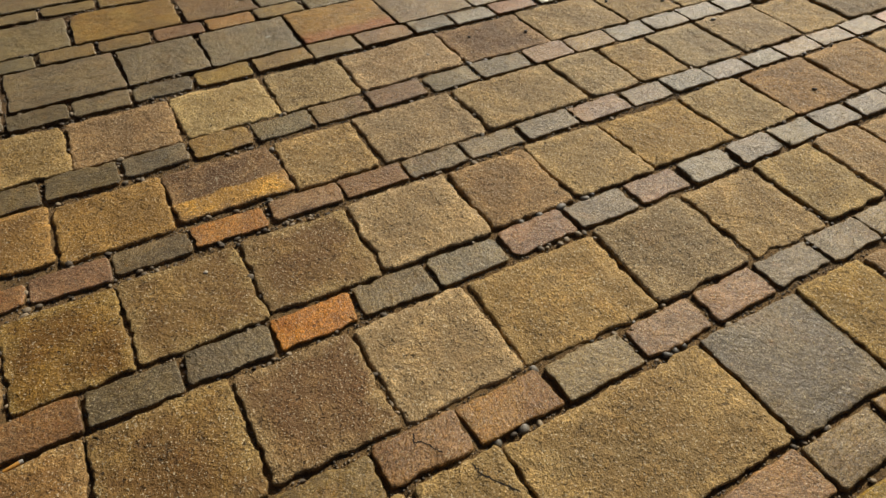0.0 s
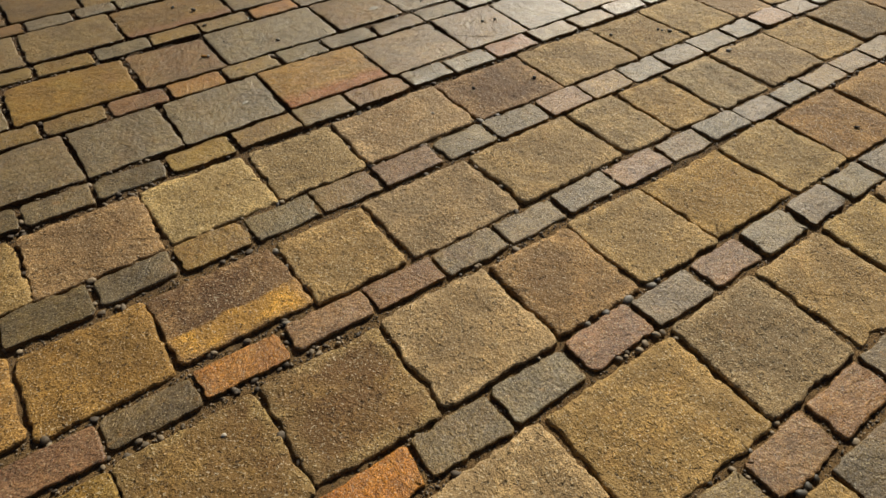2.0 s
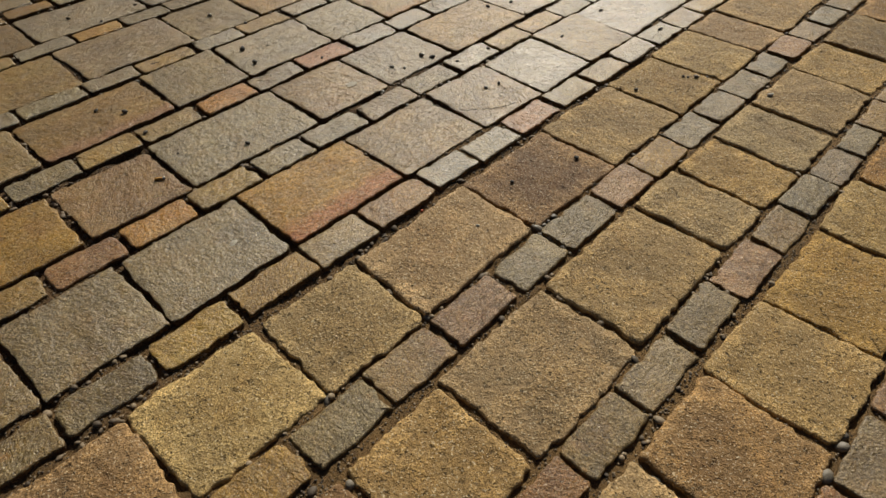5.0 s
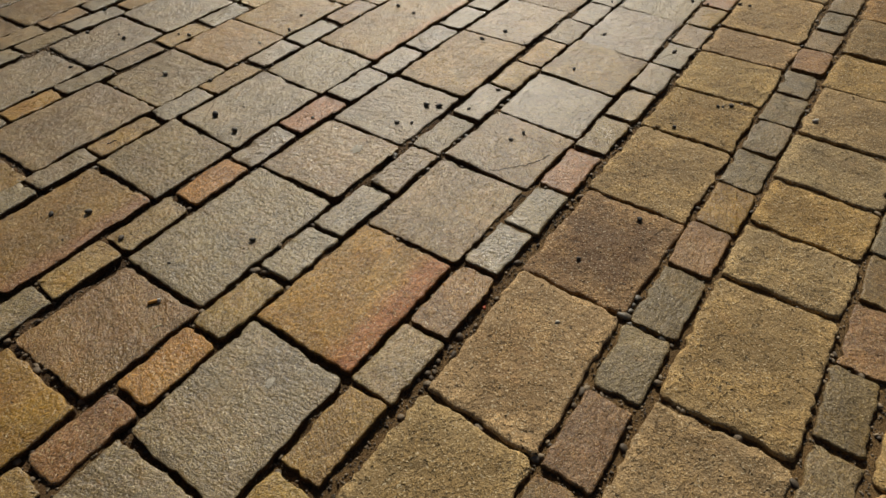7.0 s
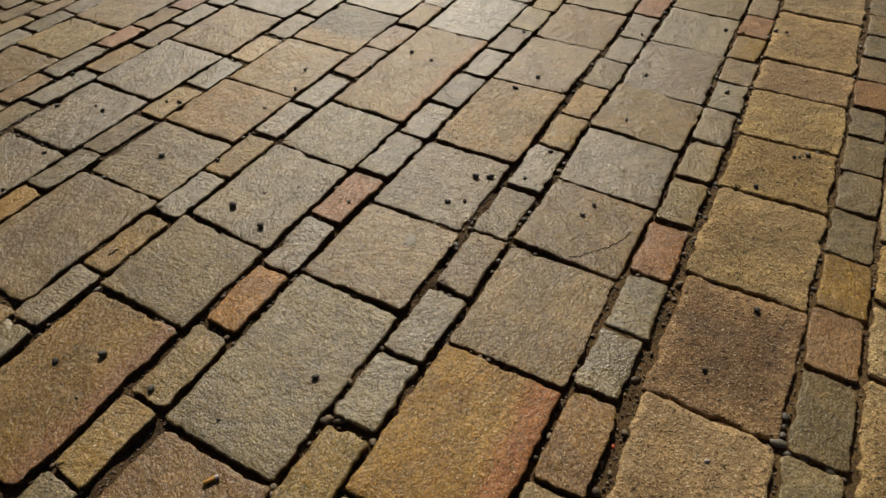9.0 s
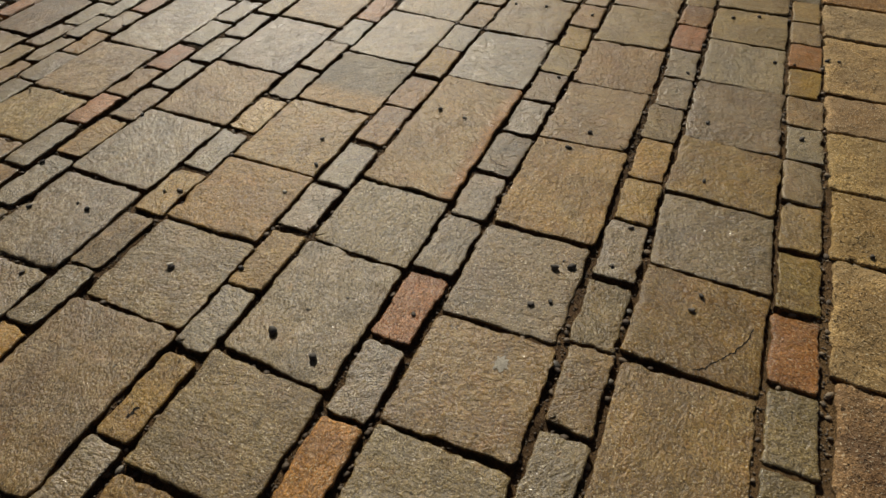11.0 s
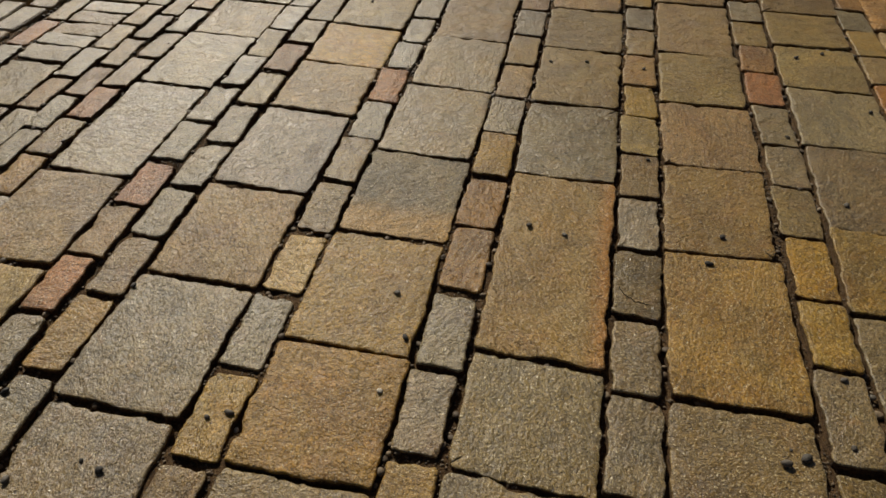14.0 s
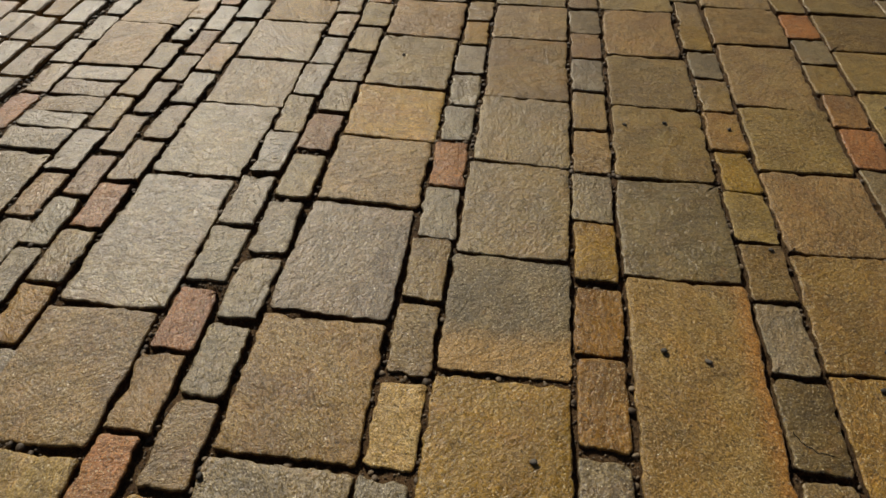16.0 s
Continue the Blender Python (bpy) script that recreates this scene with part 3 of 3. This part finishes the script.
tagged(bed("ground", 400.0, 1.7, 2.4, 40, lambda x, y: -0.03, far_paving_material()), "level ground of the wide paved square", "ground", kind="structure")


# ---- loose stones ----
def pebble_shape(rng, size, flat=0.6, rounds=1):
    bm = bmesh.new()
    bmesh.ops.create_icosphere(bm, subdivisions=rounds, radius=0.5)
    stretch = Vector((size * rng.uniform(0.85, 1.3), size * rng.uniform(0.7, 0.95), size * flat * rng.uniform(0.8, 1.1)))
    off = Vector((rng.uniform(-50, 50), rng.uniform(-50, 50), rng.uniform(-50, 50)))
    turn = Euler((rng.uniform(-0.3, 0.3), rng.uniform(-0.3, 0.3), rng.uniform(0, 6.28))).to_matrix()
    vs = [turn @ Vector([c * s for c, s in zip(v.co * (1 + 0.35 * noise.noise(v.co * 1.9 + off)), stretch)]) for v in bm.verts]
    fs = [tuple(v.index for v in f.verts) for f in bm.faces]
    bm.free()
    return vs, fs


def open_joint(x, y, cells):
    return not any(a - 0.001 < x < b + 0.001 and c - 0.001 < y < d + 0.001 for a, b, c, d in cells.get((int(x // 0.25), int(y // 0.25)), ()))


def scatter_gravel():
    """Rounded gravel lying in the joints, thick in some and thin in others."""
    cells = {}
    for s in LAID:
        for i in range(int((s[0] - 0.01) // 0.25), int((s[1] + 0.01) // 0.25) + 1):
            for j in range(int((s[2] - 0.01) // 0.25), int((s[3] + 0.01) // 0.25) + 1):
                cells.setdefault((i, j), []).append(s)
    rng = random.Random(11)
    shapes = [[pebble_shape(rng, 1.0, 0.62, k) for _ in range(24)] for k in (1, 2)]
    vs, fs = [], []
    for _ in range(330000):
        x, y = rng.uniform(-0.8, 3.7), rng.uniform(0.0, 4.7)
        if not open_joint(x, y, cells):
            continue
        south = min(1.0, max(0.0, (2.3 - y) / 0.6))
        thick = noise.noise(Vector((x * 3.1, y * 3.1, 5))) + 0.5 * noise.noise(Vector((x * 11, y * 11, 2)))
        if thick > rng.uniform(-0.35, 0.65) + 0.12 * south and rng.random() < 0.4 - 0.15 * south:
            size = min(0.018, max(0.007, rng.lognormvariate(-4.55, 0.32)))
        elif rng.random() < 0.95:
            size = rng.uniform(0.0022, 0.0062)
        else:
            continue
        pv, pf = rng.choice(shapes[1 if size > 0.009 else 0])
        k, z, a = len(vs), soil_height(x, y) + size * rng.uniform(0.05, 0.35), rng.uniform(0, 6.28)
        ca, sa = size * math.cos(a), size * math.sin(a)
        vs.extend((x + ca * v.x - sa * v.y, y + sa * v.x + ca * v.y, z + size * v.z) for v in pv)
        fs.extend(tuple(i + k for i in f) for f in pf)
    ob = mesh_object("gravel", vs, fs, GRAVEL)
    tagged(ob, "rounded grey gravel and grit lying in the joints", "gravel", kind="stuff")


scatter_gravel()


def on_top(x, y):
    """Height of the paving at a place."""
    bpy.context.view_layer.update()
    return scene.ray_cast(bpy.context.evaluated_depsgraph_get(), Vector((x, y, 0.3)), Vector((0, 0, -1)))[1].z


bits = random.Random(23)


def loose_chip(x, y, size, mat, label, category, flat=0.6, name="stone_chip"):
    vs, fs = pebble_shape(bits, size, flat, 2)
    low = min(v.z for v in vs)
    ob = mesh_object(name, [tuple(v) for v in vs], fs, mat)
    ob.location = (x, y, on_top(x, y) - low - 0.0012)
    return tagged(ob, label, category, "loose chips on the paving")


# grey chips on the slabs, coloured dark for their shaded side, south to north
SOUTH = [(1.911, 1.726), (1.892, 1.744), (1.301, 1.746), (1.885, 1.756), (1.717, 1.821), (2.614, 1.88), (2.609, 1.913), (2.124, 1.974), (2.539, 2.006), (2.539, 2.062), (2.849, 2.13), (1.458, 2.145), (1.412, 2.157), (1.843, 2.188), (2.112, 2.211), (2.811, 2.211), (1.61, 2.318), (1.437, 2.409), (1.327, 2.424), (0.745, 2.432), (1.421, 2.442), (1.305, 2.458), (1.947, 2.496), (1.856, 2.531)]
NORTH = [(2.194, 2.652), (2.644, 2.66), (0.58, 2.681), (1.02, 2.795), (0.592, 2.821), (2.649, 2.826), (1.879, 2.83), (0.537, 2.887), (1.043, 2.899), (1.892, 2.909), (2.627, 2.931), (1.163, 3.06), (1.537, 3.098), (1.641, 3.142), (1.107, 3.199), (1.322, 3.352), (0.82, 3.441), (0.971, 3.484), (1.181, 3.506), (0.748, 3.543), (2.919, 3.573), (1.136, 3.64), (1.549, 3.665), (2.983, 4.275)]
BIG = {(1.421, 2.442), (1.437, 2.409), (0.592, 2.821), (1.02, 2.795), (1.043, 2.899)}
for x, y in SOUTH + NORTH:
    loose_chip(x, y, 0.019 if (x, y) in BIG else bits.uniform(0.010, 0.015), CHIP_SHADED, "small grey stone chip lying on a slab, coloured dark for its shaded side", "stone chip")
for x, y, size in ((1.188, 2.665, 0.010), (2.368, 2.299, 0.012), (1.473, 2.331, 0.010), (1.119, 2.867, 0.006), (1.176, 2.807, 0.006), (1.278, 3.752, 0.013), (1.306, 3.384, 0.010), (1.775, 2.078, 0.007), (1.190, 3.544, 0.009), (0.591, 2.528, 0.007), (0.502, 2.786, 0.007), (1.885, 1.014, 0.013), (1.964, 4.113, 0.012), (1.450, 2.430, 0.006), (1.107, 1.806, 0.011)):
    loose_chip(x, y, size, CHIP_SHADED, "tiny grey stone chip lying on the paving, coloured dark for its shaded side", "stone chip")
for x, y, size in ((1.957, 1.511, 0.017), (1.416, 3.113, 0.013), (1.301, 3.333, 0.013), (1.110, 3.204, 0.013), (0.029, 1.114, 0.010), (0.923, 1.760, 0.009), (2.385, 2.692, 0.011), (0.697, 2.754, 0.008)):
    loose_chip(x, y, size, PALE, "small pale pebble lying on the paving", "pebble", 0.45, "pebble")
loose_chip(0.970, 3.096, 0.010, plain_material("yellow_petal", (0.75, 0.55, 0.04), 0.6), "tiny bright yellow scrap beside a joint", "scrap", 0.4, "scrap")
loose_chip(0.883, 1.905, 0.010, plain_material("red_scrap", (0.55, 0.10, 0.03), 0.5), "tiny red scrap lying in a joint", "scrap", 0.6, "scrap")


def joint_pebble(x, y, size):
    """A smooth river pebble bedded in the soil of a joint."""
    vs, fs = pebble_shape(bits, size, 0.62, 2)
    ob = mesh_object("river_pebble", [tuple(v) for v in vs], fs, RIVER)
    ob.location = (x, y, max(soil_height(x, y), -0.010) + size * 0.16)
    tagged(ob, "smooth grey river pebble bedded in a joint", "pebble", "pebbles in the joints")


RIVER = pebble_material("river_pebble", (0.10, 0.085, 0.062), (0.24, 0.205, 0.15), 0.5)
for x, y, size in (
        (1.081, 1.657, 0.020), (1.058, 1.656, 0.014), (1.042, 1.656, 0.014), (1.022, 1.658, 0.024), (1.009, 1.639, 0.018), (1.014, 1.617, 0.019), (1.008, 1.575, 0.020), (1.252, 1.660, 0.013), (0.705, 2.975, 0.017), (0.695, 2.914, 0.016),
        (0.957, 0.938, 0.020), (0.933, 0.932, 0.022), (0.858, 0.931, 0.024), (0.793, 0.932, 0.022), (0.741, 0.933, 0.021), (0.657, 1.135, 0.022), (0.648, 1.655, 0.020), (0.380, 1.648, 0.016), (0.305, 1.438, 0.018), (0.302, 1.494, 0.020),
        (0.312, 1.355, 0.016), (0.233, 1.290, 0.024), (0.780, 0.464, 0.020), (0.801, 0.465, 0.017), (0.826, 0.466, 0.016), (0.669, 0.565, 0.016), (0.525, 0.562, 0.020), (0.436, 0.464, 0.022), (0.379, 0.464, 0.020), (0.776, 0.563, 0.014),
        (1.183, 2.372, 0.018), (1.189, 2.270, 0.016), (1.369, 2.271, 0.018), (1.590, 2.271, 0.014)):
    joint_pebble(x, y, size)


def straw(x, y, yaw, length):
    """A dry stalk, bent a little in the middle."""
    vs, fs = [], []
    for k, (u, side) in enumerate(((-0.5, 0.0), (-0.15, 0.06), (0.2, 0.05), (0.5, -0.04))):
        for i in range(6):
            t = math.pi * i / 3
            vs.append((u * length, side * length + 0.0011 * math.cos(t), 0.0009 * math.sin(t)))
        if k:
            fs += [(6 * k - 6 + i, 6 * k - 6 + (i + 1) % 6, 6 * k + (i + 1) % 6, 6 * k + i) for i in range(6)]
    ob = mesh_object("straw", vs, fs, STRAW)
    ob.matrix_world = pose(x, y, on_top(x, y) + 0.0008, 0, 0, yaw)
    return tagged(ob, "short pale dry stalk lying on a slab", "straw")


STRAW = plain_material("dry_stalk", (0.70, 0.58, 0.34), 0.7)
straw(0.460, 2.808, 30.0, 0.016)
straw(0.464, 2.403, -22.0, 0.018)


def cigarette_end(x, y, yaw, length):
    """A stub on its side: cork paper over the filter, and a pale end."""
    thing = tagged(new("cigarette_end"), "trodden cigarette end with orange cork paper", "cigarette end")
    def tube(name, a, b, r, mat):
        vs, fs, n = [], [], 14
        for k, (z, s) in enumerate(((a, 0.0), (a, 0.92), (a + 0.0006, 1.0), ((a + b) / 2, 0.97), (b - 0.0006, 1.0), (b, 0.92), (b, 0.0))):
            for i in range(n):
                t = 2 * math.pi * i / n
                vs.append((z, r * s * math.cos(t), r * s * math.sin(t) * 0.88))
            if k:
                fs += [((k - 1) * n + i, (k - 1) * n + (i + 1) % n, k * n + (i + 1) % n, k * n + i) for i in range(n)]
        return mesh_object(name, vs, fs, mat, thing)
    tube("filter", -length / 2, length / 2 - 0.006, 0.0039, FILTER)
    tube("tip", length / 2 - 0.006, length / 2, 0.0038, ASH)
    thing.matrix_world = pose(x, y, on_top(x, y) + 0.0036, 0, 0, yaw)
    return thing


cigarette_end(-0.376, 0.820, 14.0, 0.032)
cigarette_end(0.501, 2.460, -31.0, 0.025)


def stain_patch(name, x, y, size, label):
    """A thin dried splash with a ragged outline."""
    vs = [(0, 0, 0.0006)]
    n = 40
    for ring, k in ((0.6, 0.0006), (1.0, 0.0)):
        for i in range(n):
            t = 2 * math.pi * i / n
            r = size * ring * (0.55 + 0.75 * abs(noise.noise(Vector((math.cos(t) * 1.6, math.sin(t) * 1.6, x * 9)))) + 0.25 * noise.noise(Vector((math.cos(t) * 5, math.sin(t) * 5, y * 9))))
            vs.append((r * math.cos(t), r * 0.8 * math.sin(t), k))
    fs = [(0, 1 + i, 1 + (i + 1) % n) for i in range(n)]
    fs += [(1 + i, 1 + n + i, 1 + n + (i + 1) % n, 1 + (i + 1) % n) for i in range(n)]
    ob = mesh_object(name, vs, fs, STAIN)
    ob.location = (x, y, on_top(x, y) + 0.0012)
    tagged(ob, label, "splash")


STAIN = plain_material("dried_lime", (0.46, 0.41, 0.32), 0.85, 260.0)
stain_patch("dried_splash", 1.142, 2.465, 0.024, "pale dried splash on an ochre slab")
stain_patch("dried_splash", 0.497, 2.124, 0.013, "small pale dried splash on a grey slab")


def crack(points, width):
    """A crack across a stone: a jagged dark ribbon along the points, painting its shade."""
    rng = random.Random(len(points) * 31)
    line = []
    for a, b in zip(points, points[1:]):
        a, b = Vector(a), Vector(b)
        for k in range(6):
            q = a.lerp(b, k / 6)
            line.append(q + Vector((rng.uniform(-1, 1), rng.uniform(-1, 1))) * 0.0022)
    line.append(Vector(points[-1]))
    vs, fs = [], []
    for i, q in enumerate(line):
        d = (line[min(i + 1, len(line) - 1)] - line[max(i - 1, 0)]).normalized()
        w = width * rng.uniform(0.35, 1.0) * (0.4 if i in (0, len(line) - 1) else 1.0)
        z = on_top(q.x, q.y) + 0.0005
        for s in (-0.5, 0.5):
            vs.append((q.x - d.y * w * s, q.y + d.x * w * s, z))
        if i:
            fs.append((2 * i - 2, 2 * i - 1, 2 * i + 1, 2 * i))
    mesh_object("crack", vs, fs, CRACK, pavement)


CRACK = plain_material("crack_dark", (0.02, 0.014, 0.008), 1.0)
crack([(1.412, 2.040), (1.373, 2.050), (1.338, 2.069), (1.308, 2.092), (1.280, 2.116), (1.268, 2.136)], 0.004)
crack([(0.252, 0.546), (0.248, 0.530), (0.263, 0.519), (0.274, 0.501), (0.281, 0.488)], 0.004)
crack([(0.318, 0.448), (0.321, 0.426), (0.337, 0.399), (0.362, 0.365)], 0.004)
crack([(1.754, 2.710), (1.734, 2.700), (1.719, 2.676), (1.716, 2.650)], 0.003)
# dark ribbons painting the shaded hollows in a broken ochre sett
crack([(0.786, 3.031), (0.797, 3.027), (0.809, 3.023)], 0.011)
crack([(0.800, 3.066), (0.806, 3.060)], 0.010)
